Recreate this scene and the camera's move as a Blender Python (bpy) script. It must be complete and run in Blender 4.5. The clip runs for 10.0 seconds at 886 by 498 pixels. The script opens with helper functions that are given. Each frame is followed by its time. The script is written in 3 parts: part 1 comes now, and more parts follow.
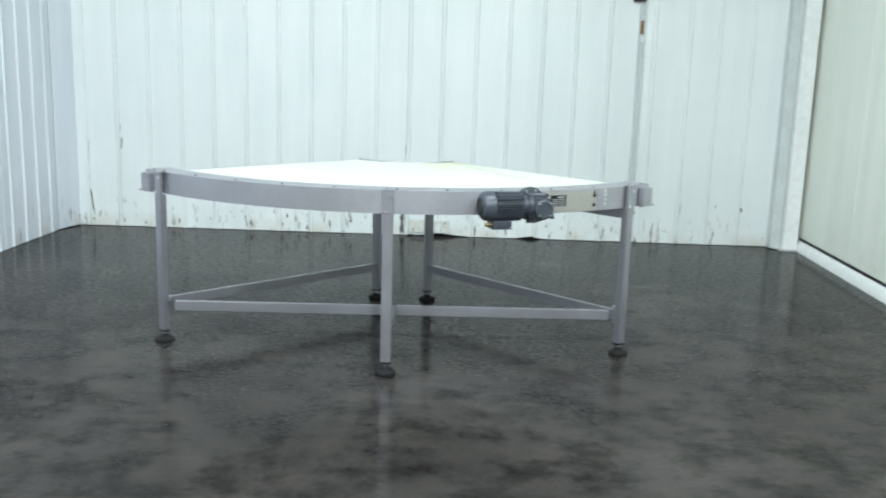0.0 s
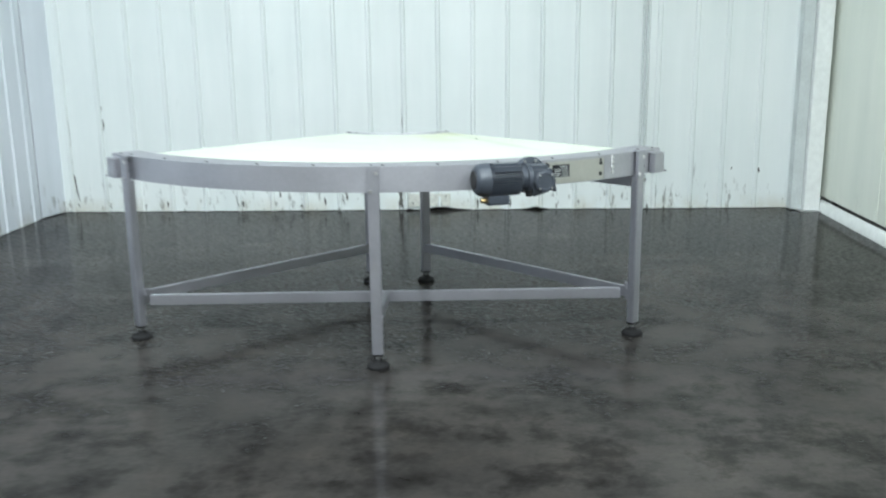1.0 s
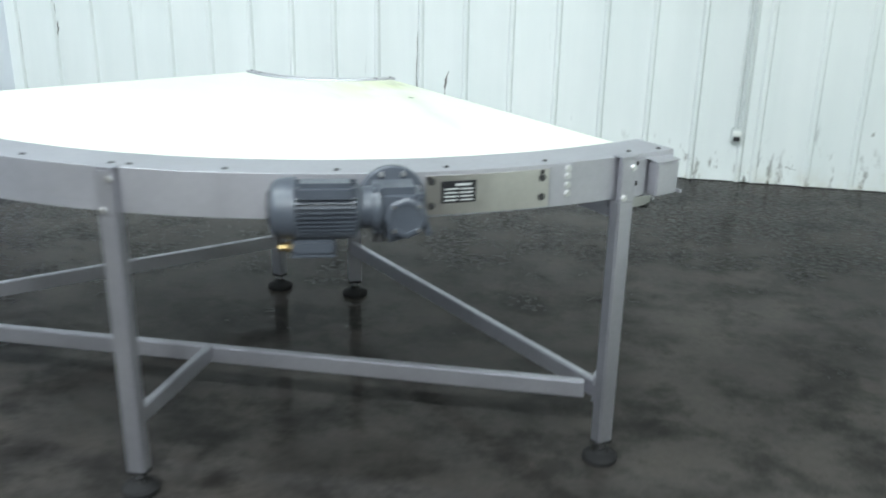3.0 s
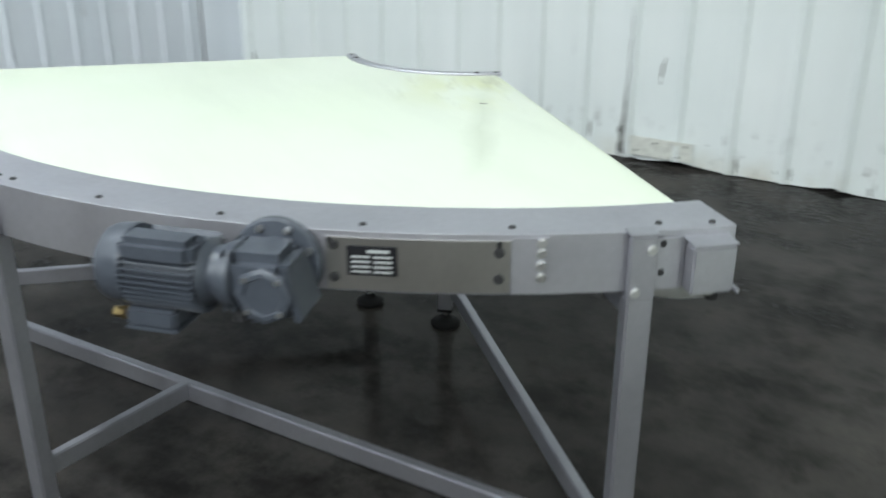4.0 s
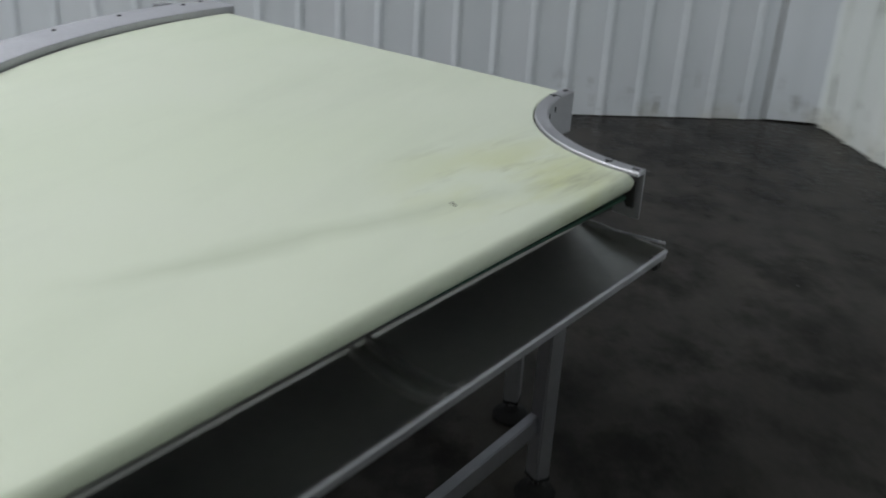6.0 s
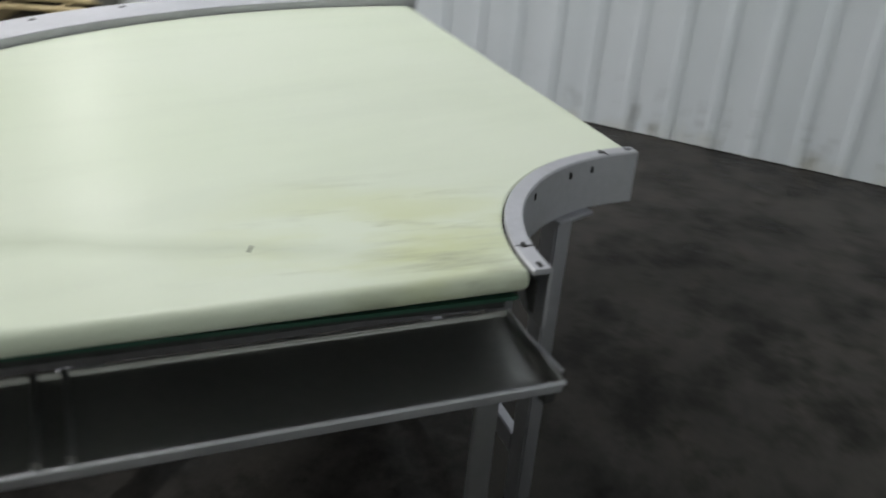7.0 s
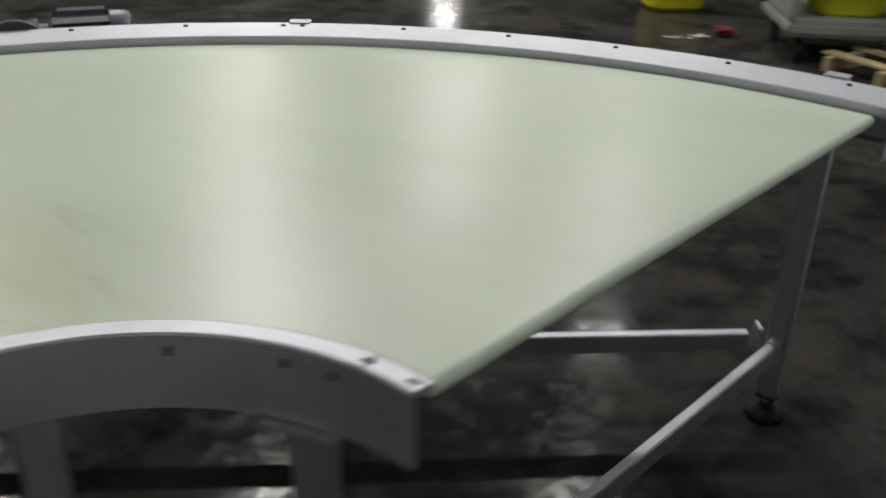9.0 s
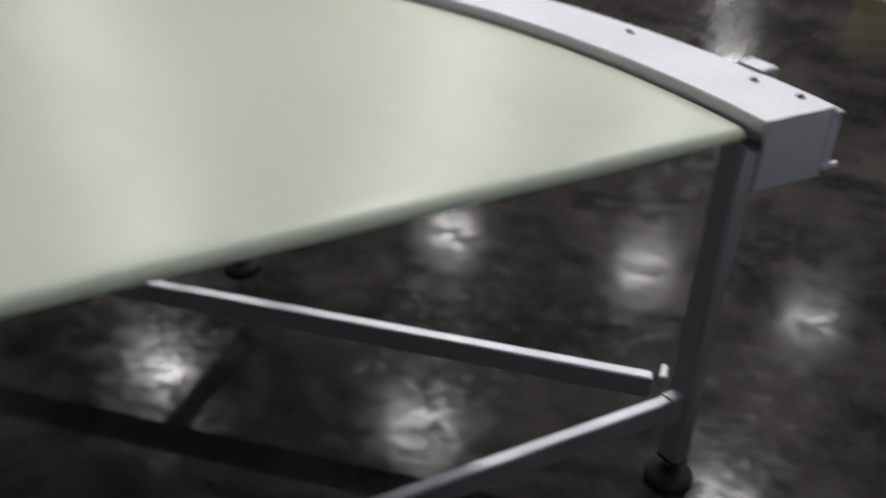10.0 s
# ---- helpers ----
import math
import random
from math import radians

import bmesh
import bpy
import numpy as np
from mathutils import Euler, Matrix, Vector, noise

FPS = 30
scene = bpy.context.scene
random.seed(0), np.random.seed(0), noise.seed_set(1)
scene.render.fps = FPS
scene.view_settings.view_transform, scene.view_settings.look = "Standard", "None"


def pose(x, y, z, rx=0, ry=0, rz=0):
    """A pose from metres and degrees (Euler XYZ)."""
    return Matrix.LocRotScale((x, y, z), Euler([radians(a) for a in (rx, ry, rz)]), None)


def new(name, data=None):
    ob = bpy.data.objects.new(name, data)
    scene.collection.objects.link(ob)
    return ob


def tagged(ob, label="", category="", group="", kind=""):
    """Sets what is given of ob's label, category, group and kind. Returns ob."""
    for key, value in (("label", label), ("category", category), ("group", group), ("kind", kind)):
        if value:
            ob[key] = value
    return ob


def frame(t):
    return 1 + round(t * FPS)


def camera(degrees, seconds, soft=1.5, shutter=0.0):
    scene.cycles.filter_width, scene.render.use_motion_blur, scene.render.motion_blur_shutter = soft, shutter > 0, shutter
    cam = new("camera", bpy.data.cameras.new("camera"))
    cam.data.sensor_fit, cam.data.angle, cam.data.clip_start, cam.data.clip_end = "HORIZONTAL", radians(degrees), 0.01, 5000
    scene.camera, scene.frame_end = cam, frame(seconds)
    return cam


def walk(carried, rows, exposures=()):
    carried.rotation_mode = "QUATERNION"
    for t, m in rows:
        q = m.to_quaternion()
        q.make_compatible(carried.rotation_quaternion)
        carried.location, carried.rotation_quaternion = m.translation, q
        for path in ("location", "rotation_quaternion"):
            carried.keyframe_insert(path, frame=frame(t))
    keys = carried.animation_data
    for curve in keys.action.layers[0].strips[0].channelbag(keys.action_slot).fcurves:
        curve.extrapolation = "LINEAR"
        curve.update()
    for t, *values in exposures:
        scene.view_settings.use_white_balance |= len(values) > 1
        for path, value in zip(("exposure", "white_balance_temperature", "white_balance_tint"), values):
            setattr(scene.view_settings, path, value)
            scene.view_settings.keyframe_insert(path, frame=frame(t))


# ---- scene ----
cam = camera(51.4, 10.0, soft=1.8, shutter=0.8)
PATH = [
    (0.0, 0.273, -6.241, 1.510, 78.72, -1.70, 0.49),
    (0.5, 0.267, -6.131, 1.489, 78.82, 0.01, 1.50),
    (1.0, 0.360, -5.837, 1.481, 76.76, 0.65, 0.81),
    (1.5, 0.490, -5.378, 1.490, 75.27, -1.83, 2.53),
    (2.0, 0.657, -4.886, 1.518, 75.00, -3.74, 5.96),
    (2.5, 0.950, -4.372, 1.513, 73.84, -2.97, 8.38),
    (3.0, 1.212, -3.852, 1.499, 70.27, -1.04, 11.42),
    (3.2, 1.323, -3.665, 1.505, 69.84, -1.11, 13.52),
    (4.3, 1.861, -2.603, 1.497, 66.93, -0.18, 38.14),
    (4.5, 1.935, -2.410, 1.484, 66.29, -0.70, 40.95),
    (5.0, 2.055, -1.895, 1.491, 63.68, -2.03, 59.48),
    (5.5, 2.005, -1.394, 1.499, 64.68, -2.17, 70.87),
    (6.0, 1.941, -0.893, 1.497, 65.32, -2.75, 83.75),
    (6.2, 1.876, -0.705, 1.502, 64.98, -2.02, 88.32),
    (7.3, 1.241, 0.208, 1.507, 62.48, -3.80, 124.85),
    (7.5, 1.072, 0.319, 1.486, 61.75, -1.74, 132.39),
    (8.0, 0.639, 0.490, 1.492, 60.54, 0.31, 148.51),
    (8.5, 0.175, 0.592, 1.501, 61.29, -2.19, 164.49),
    (9.0, -0.278, 0.508, 1.477, 63.19, -1.28, 177.97),
    (9.5, -0.733, 0.352, 1.452, 63.12, -2.41, -172.22),
    (10.0, -1.147, 0.059, 1.430, 58.42, -1.65, -163.13),
]
EXPOSURES = [(0.0, 0.13, 6120, 7), (0.5, 0.04, 6120, 7), (1.5, 0.18, 6120, 7), (3.0, 0.22, 6150, 8), (4.5, -0.32, 6350, 11), (5.0, -0.48, 6400, 12), (5.5, -0.97, 6500, 13),
             (6.2, -1.07, 6550, 14), (7.5, -0.62, 6800, 13), (8.5, -0.82, 6800, 14), (9.0, -1.32, 6850, 15), (9.5, -1.54, 6700, 17), (10.0, -1.28, 6700, 18)]
walk(cam, [(t, pose(x, y, z, rx, ry, rz)) for t, x, y, z, rx, ry, rz in PATH], EXPOSURES)

# ---- light: only the ceiling lamps of the hall, and a faint grey surround ----
world = bpy.data.worlds.new("world")
scene.world = world
world.use_nodes = True
world.node_tree.nodes["Background"].inputs[0].default_value = (0.8, 0.9, 1.0, 1)
world.node_tree.nodes["Background"].inputs[1].default_value = 0.02

CEILING = 5.7
LAMPS = [(1.0, -3.1, 85), (-2.2, -3.1, 170), (1.0, -7.2, 350), (4.2, -7.2, 300), (-2.2, -7.2, 240), (-1.0, -11.3, 230), (-3.2, -10.8, 120), (1.9, -11.4, 230),
         (-1.8, -20.0, 250), (3.0, -20.0, 250), (-1.7, -31.0, 500), (-8.0, -9.0, 150), (8.5, -12.0, 150)]


# ---- materials ----
class Mat:
    """A small wrapper that wires procedural node materials."""

    def __init__(self, name, colour, rough=0.5, metal=0.0, spec=0.5):
        self.m = bpy.data.materials.new(name)
        self.m.use_nodes = True
        self.t = self.m.node_tree
        self.b = self.t.nodes["Principled BSDF"]
        self.b.inputs["Base Color"].default_value = (*colour, 1)
        self.b.inputs["Roughness"].default_value = rough
        self.b.inputs["Metallic"].default_value = metal
        self.b.inputs["Specular IOR Level"].default_value = spec
        self.colour = colour

    def node(self, kind, **props):
        n = self.t.nodes.new(kind)
        for k, v in props.items():
            n.inputs[k].default_value = v
        return n

    def link(self, a, b):
        self.t.links.new(a, b)

    def coords(self, scale=(1, 1, 1), offset=(0, 0, 0)):
        g = self.t.nodes.new("ShaderNodeNewGeometry")
        m = self.t.nodes.new("ShaderNodeMapping")
        m.inputs["Scale"].default_value = scale
        m.inputs["Location"].default_value = offset
        self.link(g.outputs["Position"], m.inputs["Vector"])
        return m.outputs["Vector"]

    def noise(self, scale, detail=6, rough=0.6, stretch=(1, 1, 1), offset=(0, 0, 0), turn=0):
        n = self.node("ShaderNodeTexNoise", Scale=scale, Detail=detail, Roughness=rough)
        at = self.coords((1, 1, 1), (0, 0, 0))
        if turn:
            r = self.node("ShaderNodeVectorRotate", Angle=radians(turn))
            self.link(at, r.inputs["Vector"])
            at = r.outputs["Vector"]
        m = self.t.nodes.new("ShaderNodeMapping")
        m.inputs["Scale"].default_value, m.inputs["Location"].default_value = stretch, offset
        self.link(at, m.inputs["Vector"])
        self.link(m.outputs["Vector"], n.inputs["Vector"])
        return n.outputs["Fac"]

    def ramp(self, fac, stops):
        r = self.t.nodes.new("ShaderNodeValToRGB")
        e = r.color_ramp.elements
        while len(e) < len(stops):
            e.new(0.5)
        for s, (p, c) in zip(e, stops):
            s.position = p
            s.color = (*c, 1) if isinstance(c, tuple) else (c, c, c, 1)
        self.link(fac, r.inputs["Fac"])
        return r.outputs["Color"]

    def mix(self, fac, a, b, blend="MIX"):
        n = self.t.nodes.new("ShaderNodeMix")
        n.data_type, n.blend_type = "RGBA", blend
        for k, v in ((0, fac), (6, a), (7, b)):
            if isinstance(v, (int, float)):
                n.inputs[k].default_value = v if k == 0 else (v, v, v, 1)
            elif isinstance(v, tuple):
                n.inputs[k].default_value = (*v, 1)
            else:
                self.link(v, n.inputs[k])
        return n.outputs[2]

    def maths(self, op, a, b=0.0):
        n = self.t.nodes.new("ShaderNodeMath")
        n.operation = op
        for k, v in ((0, a), (1, b)):
            if isinstance(v, (int, float)):
                n.inputs[k].default_value = v
            else:
                self.link(v, n.inputs[k])
        return n.outputs[0]

    def base(self, socket):
        self.link(socket, self.b.inputs["Base Color"])

    def roughness(self, socket):
        self.link(socket, self.b.inputs["Roughness"])

    def bump(self, fac, strength=0.2, distance=0.002):
        n = self.node("ShaderNodeBump", Strength=strength, Distance=distance)
        self.link(fac, n.inputs["Height"])
        self.link(n.outputs["Normal"], self.b.inputs["Normal"])

    def height(self):
        g = self.t.nodes.new("ShaderNodeNewGeometry")
        s = self.t.nodes.new("ShaderNodeSeparateXYZ")
        self.link(g.outputs["Position"], s.inputs[0])
        return s.outputs


def painted_wall(name, colour, rough=0.40, wear=1.0):
    m = Mat(name, colour, rough)
    streak = m.ramp(m.noise(2.2, 5, 0.55, (2.2, 2.2, 0.2)), [(0.3, (0.93, 0.94, 0.94)), (0.6, (1, 1, 1))])
    patch = m.ramp(m.noise(1.1, 4, 0.5), [(0.3, (0.93, 0.95, 0.95)), (0.7, (1, 1, 1))])
    c = m.mix(1.0, m.mix(1.0, colour, streak, "MULTIPLY"), patch, "MULTIPLY")
    # scuffs and rust spots that gather along the foot of the sheets
    z = m.height()[2]
    spots = m.ramp(m.noise(9.0, 5, 0.7, (1.8, 1.8, 0.6)), [(0.57, 0.0), (0.66, 1.0)])
    foot = m.ramp(m.maths("DIVIDE", z, 0.30), [(0.0, 1.0), (0.55, 0.55), (1.0, 0.0)])
    c = m.mix(m.maths("MULTIPLY", m.maths("MULTIPLY", spots, foot), wear), c, (0.10, 0.10, 0.09))
    scuff = m.ramp(m.noise(7.0, 5, 0.75, (1.8, 1.8, 0.25), (5, 3, 1)), [(0.66, 0.0), (0.74, 0.8)])
    low = m.ramp(m.maths("DIVIDE", z, 1.3), [(0.0, 0.8), (1.0, 0.12)])
    c = m.mix(m.maths("MULTIPLY", m.maths("MULTIPLY", scuff, low), wear), c, (0.22, 0.23, 0.23))
    grime = m.ramp(m.noise(5.0, 5, 0.6, (1, 1, 0.6), (2, 2, 2)), [(0.45, 0.0), (0.65, 1.0)])
    strip = m.ramp(m.maths("DIVIDE", z, 0.14), [(0.0, 0.6), (1.0, 0.0)])
    c = m.mix(m.maths("MULTIPLY", grime, strip), c, (0.52, 0.49, 0.40))
    m.base(c)
    m.roughness(m.ramp(m.noise(4.0, 4), [(0.3, rough - 0.06), (0.7, rough + 0.12)]))
    m.bump(m.noise(9.0, 4, 0.5, (1, 1, 0.25)), 0.25, 0.004)
    return m.m


def concrete_floor():
    m = Mat("polished_concrete", (0.03, 0.03, 0.028), 0.3, 0, 0.15)
    big = m.ramp(m.noise(0.9, 5, 0.55), [(0.28, (0.023, 0.0214, 0.0205)), (0.5, (0.038, 0.0354, 0.0338)), (0.72, (0.052, 0.0486, 0.0455))])
    mid = m.ramp(m.noise(3.6, 6, 0.62, (1, 1.2, 1), (3, 1, 0)), [(0.30, (0.40, 0.40, 0.40)), (0.50, (1, 1, 1)), (0.72, (1.26, 1.23, 1.18))])
    c = m.mix(1.0, big, mid, "MULTIPLY")
    # oily blots with ragged edges
    stain = m.ramp(m.noise(2.6, 8, 0.68, (1, 1, 1), (9, 4, 0)), [(0.50, 0.0), (0.60, 0.55), (0.80, 0.85)])
    c = m.mix(stain, c, (0.006, 0.0055, 0.0055))
    fine = m.ramp(m.noise(40.0, 4, 0.7), [(0.3, (0.90, 0.90, 0.90)), (0.7, (1.08, 1.08, 1.07))])
    m.base(m.mix(1.0, c, fine, "MULTIPLY"))
    # trowelled gloss, broken where the polish has worn off
    worn = m.noise(13.0, 4, 0.6, (1, 1, 1), (1, 7, 0))
    m.roughness(m.ramp(worn, [(0.34, 0.09), (0.50, 0.14), (0.66, 0.25)]))
    m.link(m.ramp(m.noise(30.0, 5, 0.7, (1, 1.3, 1), (4, 2, 0)), [(0.40, 0.015), (0.50, 0.035), (0.62, 0.085)]), m.b.inputs["Specular IOR Level"])
    m.bump(m.noise(22.0, 4, 0.5), 0.02, 0.002)
    return m.m


def brushed(name, colour, rough, metal=0.85):
    m = Mat(name, colour, rough, metal)
    broad = m.ramp(m.noise(5.0, 4, 0.55), [(0.3, (0.92, 0.92, 0.93)), (0.7, (1.03, 1.03, 1.03))])
    fine = m.ramp(m.noise(60.0, 3, 0.6), [(0.3, (0.96, 0.96, 0.96)), (0.7, (1.03, 1.03, 1.03))])
    m.base(m.mix(1.0, m.mix(1.0, colour, broad, "MULTIPLY"), fine, "MULTIPLY"))
    m.roughness(m.ramp(m.noise(9.0, 3, 0.5), [(0.3, rough - 0.02), (0.7, rough + 0.04)]))
    return m.m


def belt_cloth():
    m = Mat("belt_urethane", (0.66, 0.72, 0.56), 0.33, 0, 0.22)
    tone = m.ramp(m.noise(1.6, 4, 0.5), [(0.2, (0.665, 0.705, 0.61)), (0.8, (0.63, 0.69, 0.56))])
    # yellow staining near the inner corner by the tray
    g = m.coords((1.25, 1.25, 0), (-0.46, 0.56, 0))
    d = m.t.nodes.new("ShaderNodeVectorMath")
    d.operation = "LENGTH"
    m.link(g, d.inputs[0])
    near = m.ramp(d.outputs["Value"], [(0.03, 1.0), (0.50, 0.0)])
    blot = m.ramp(m.noise(5.0, 4, 0.5, (0.8, 2.0, 1), (0, 0, 0), 45), [(0.38, 0.0), (0.62, 1.0)])
    c = m.mix(m.maths("MULTIPLY", m.maths("MULTIPLY", near, blot), 0.75), tone, (0.53, 0.56, 0.26))
    dark = m.ramp(m.noise(8.0, 4, 0.55, (0.5, 2.4, 1), (4, 4, 0), 45), [(0.56, 0.0), (0.72, 0.8)])
    c = m.mix(m.maths("MULTIPLY", dark, near), c, (0.25, 0.26, 0.18))
    # darker dirt packed into that corner
    g = m.coords((5, 5, 0), (-1.75, 2.0, 0))
    d = m.t.nodes.new("ShaderNodeVectorMath")
    d.operation = "LENGTH"
    m.link(g, d.inputs[0])
    corner = m.ramp(d.outputs["Value"], [(0.08, 1.0), (0.85, 0.0)])
    grit = m.ramp(m.noise(11.0, 5, 0.6, (0.45, 2.6, 1), (2, 6, 0), 45), [(0.48, 0.0), (0.66, 0.65)])
    c = m.mix(m.maths("MULTIPLY", grit, corner), c, (0.20, 0.20, 0.11))
    smear = m.ramp(m.noise(2.6, 6, 0.62, (0.5, 2.2, 1), (7, 0, 0), 30), [(0.46, 0.0), (0.90, 0.6)])
    c = m.mix(smear, c, (0.54, 0.59, 0.49))
    # one long soft crease of dirt running inwards from the outer edge
    r = m.node("ShaderNodeVectorRotate", Angle=radians(60.6))
    m.link(m.coords((1, 1, 0), (-0.577, 0.885, 0)), r.inputs["Vector"])
    sep = m.t.nodes.new("ShaderNodeSeparateXYZ")
    m.link(r.outputs["Vector"], sep.inputs[0])
    wob = m.maths("MULTIPLY", m.maths("SUBTRACT", m.noise(4.0, 3, 0.5), 0.5), 0.10)
    across = m.ramp(m.maths("ABSOLUTE", m.maths("ADD", sep.outputs[1], wob)), [(0.0, 1.0), (0.045, 0.0)])
    along = m.ramp(m.maths("ABSOLUTE", sep.outputs[0]), [(0.25, 1.0), (0.48, 0.0)])
    c = m.mix(m.maths("MULTIPLY", m.maths("MULTIPLY", across, along), 0.45), c, (0.42, 0.47, 0.36))
    m.base(c)
    m.roughness(m.ramp(m.noise(3.0, 1, 0.4), [(0.1, 0.26), (0.9, 0.40)]))
    m.bump(m.noise(3.5, 1, 0.4), 0.10, 0.01)
    return m.m


def speckled(name, colour, rough, metal=0.0, amount=0.2, scale=9.0, spec=0.5):
    m = Mat(name, colour, rough, metal, spec)
    lo, hi = 1 - amount, 1 + amount * 0.4
    c = m.mix(1.0, colour, m.ramp(m.noise(scale, 6, 0.65), [(0.3, (lo, lo, lo)), (0.7, (hi, hi, hi))]), "MULTIPLY")
    m.base(m.mix(1.0, c, m.ramp(m.noise(scale * 9, 3, 0.6), [(0.3, (0.92, 0.92, 0.92)), (0.7, (1.04, 1.04, 1.04))]), "MULTIPLY"))
    m.roughness(m.ramp(m.noise(scale * 2, 4), [(0.3, max(rough - 0.06, 0.30)), (0.7, min(rough + 0.12, 1))]))
    m.bump(m.noise(scale * 14, 3, 0.6), 0.08, 0.001)
    return m.m


def wood_material():
    m = Mat("pale_wood", (0.45, 0.36, 0.20), 0.7)
    grain = m.ramp(m.noise(8.0, 6, 0.7, (6, 1, 6)), [(0.3, (0.34, 0.26, 0.13)), (0.7, (0.56, 0.46, 0.28))])
    m.base(grain)
    m.bump(m.noise(30.0, 4, 0.6, (6, 1, 6)), 0.2, 0.002)
    return m.m


def lamp_material():
    m = Mat("lamp_diffuser", (0.9, 0.9, 0.9), 0.5)
    m.b.inputs["Emission Color"].default_value = (0.92, 1.0, 0.97, 1)
    m.b.inputs["Emission Strength"].default_value = 6.0
    return m.m


WALL = painted_wall("white_sheet_metal", (0.80, 0.83, 0.83))
WALL_SIDE = painted_wall("white_insulated_panel", (0.90, 0.92, 0.83), 0.38, 0.25)
# same white sheet, with the bluish shade of the west side mixed into its colour
WALL_WEST = painted_wall("white_sheet_shade_tint", (0.77, 0.80, 0.87))
TRIM = speckled("white_gloss_paint", (0.84, 0.86, 0.85), 0.38, 0, 0.05, 2)
COLUMN = speckled("grey_column_paint", (0.62, 0.66, 0.66), 0.35, 0, 0.12, 5)
FLOOR = concrete_floor()
HALL = speckled("hall_wall_grey", (0.13, 0.13, 0.125), 0.7, 0, 0.25, 1.0)
CEIL = speckled("ceiling_white", (0.80, 0.81, 0.81), 0.7, 0, 0.15, 1.0)
STEEL = brushed("stainless_sheet", (0.51, 0.51, 0.55), 0.52, 0.98)
STEEL_WARM = brushed("stainless_cover", (0.56, 0.55, 0.52), 0.34, 0.97)
TUBE = brushed("satin_tube", (0.46, 0.46, 0.50), 0.48, 0.97)
TRAY = brushed("tray_sheet", (0.45, 0.45, 0.44), 0.40, 0.98)
BRIGHT = brushed("bright_bolt", (0.72, 0.72, 0.72), 0.33, 1.0)
BELT = belt_cloth()
GREEN = speckled("green_fabric", (0.012, 0.07, 0.045), 0.7)
DARK = speckled("dark_steel", (0.03, 0.03, 0.032), 0.6, 0.2)
RUBBER = speckled("black_rubber", (0.012, 0.012, 0.013), 0.8, 0, 0.2, 9, 0.25)
MOTOR = speckled("motor_grey_paint", (0.066, 0.076, 0.096), 0.34, 0.1, 0.18, 14)
BRASS = speckled("brass", (0.28, 0.21, 0.10), 0.3, 1.0)
PLATE = speckled("black_plate", (0.014, 0.014, 0.017), 0.55, 0, 0.2, 9, 0.2)
PRINT = speckled("silver_print", (0.42, 0.44, 0.44), 0.4)
HOLE = speckled("dark_hole", (0.01, 0.01, 0.011), 0.8)
RUST = speckled("rusty_joint", (0.28, 0.15, 0.08), 0.8, 0.2, 0.4, 30)
YELLOW = speckled("yellow_plastic", (0.62, 0.60, 0.02), 0.45, 0, 0.2, 6)
CARTGREY = speckled("grey_plastic", (0.30, 0.30, 0.28), 0.55, 0, 0.25, 6)
WOOD = wood_material()
RED = speckled("red_cloth", (0.15, 0.010, 0.02), 0.85, 0, 0.3, 12)
PAPER = speckled("white_scrap", (0.75, 0.75, 0.72), 0.6)
SMUDGE = speckled("dark_scuff", (0.14, 0.14, 0.13), 0.8, 0, 0.4, 40)
GRIME = speckled("beige_grime", (0.72, 0.73, 0.68), 0.6, 0, 0.3, 25)
LAMP = lamp_material()


# ---- mesh helpers ----
def box(bm, size, m=None, bevel=0.0):
    m = m or Matrix()
    made = bmesh.ops.create_cube(bm, size=1.0, matrix=m @ Matrix.Diagonal((*size, 1)))
    if bevel:
        verts = made["verts"]
        edges = list({e for v in verts for e in v.link_edges})
        bmesh.ops.bevel(bm, geom=edges, offset=bevel, segments=2, affect="EDGES")
    return bm


def rod(bm, r1, r2, length, m=None, sides=24):
    bmesh.ops.create_cone(bm, cap_ends=True, segments=sides, radius1=r1, radius2=r2, depth=length, matrix=m or Matrix())
    return bm


def lathe(bm, profile, m=None, sides=32):
    """Turn a profile of (radius, height) about the z axis of m."""
    m = m or Matrix()
    rings = []
    for r, z in profile:
        rings.append([bm.verts.new(m @ Vector((r * math.cos(2 * math.pi * k / sides), r * math.sin(2 * math.pi * k / sides), z))) for k in range(sides)])
    for a, b in zip(rings, rings[1:]):
        for k in range(sides):
            bm.faces.new((a[k], a[(k + 1) % sides], b[(k + 1) % sides], b[k]))
    bm.faces.new(list(reversed(rings[0])))
    bm.faces.new(rings[-1])
    return bm


def sweep(bm, profile, a0, a1, steps):
    """Sweep a closed (radius, z) profile round the world's z axis from a0 to a1 degrees."""
    rings = []
    for k in range(steps + 1):
        a = radians(a0 + (a1 - a0) * k / steps)
        rings.append([bm.verts.new((r * math.cos(a), r * math.sin(a), z)) for r, z in profile])
    n = len(profile)
    for p, q in zip(rings, rings[1:]):
        for k in range(n):
            bm.faces.new((p[k], p[(k + 1) % n], q[(k + 1) % n], q[k]))
    bm.faces.new(list(reversed(rings[0])))
    bm.faces.new(rings[-1])
    bmesh.ops.recalc_face_normals(bm, faces=bm.faces[:])
    return bm


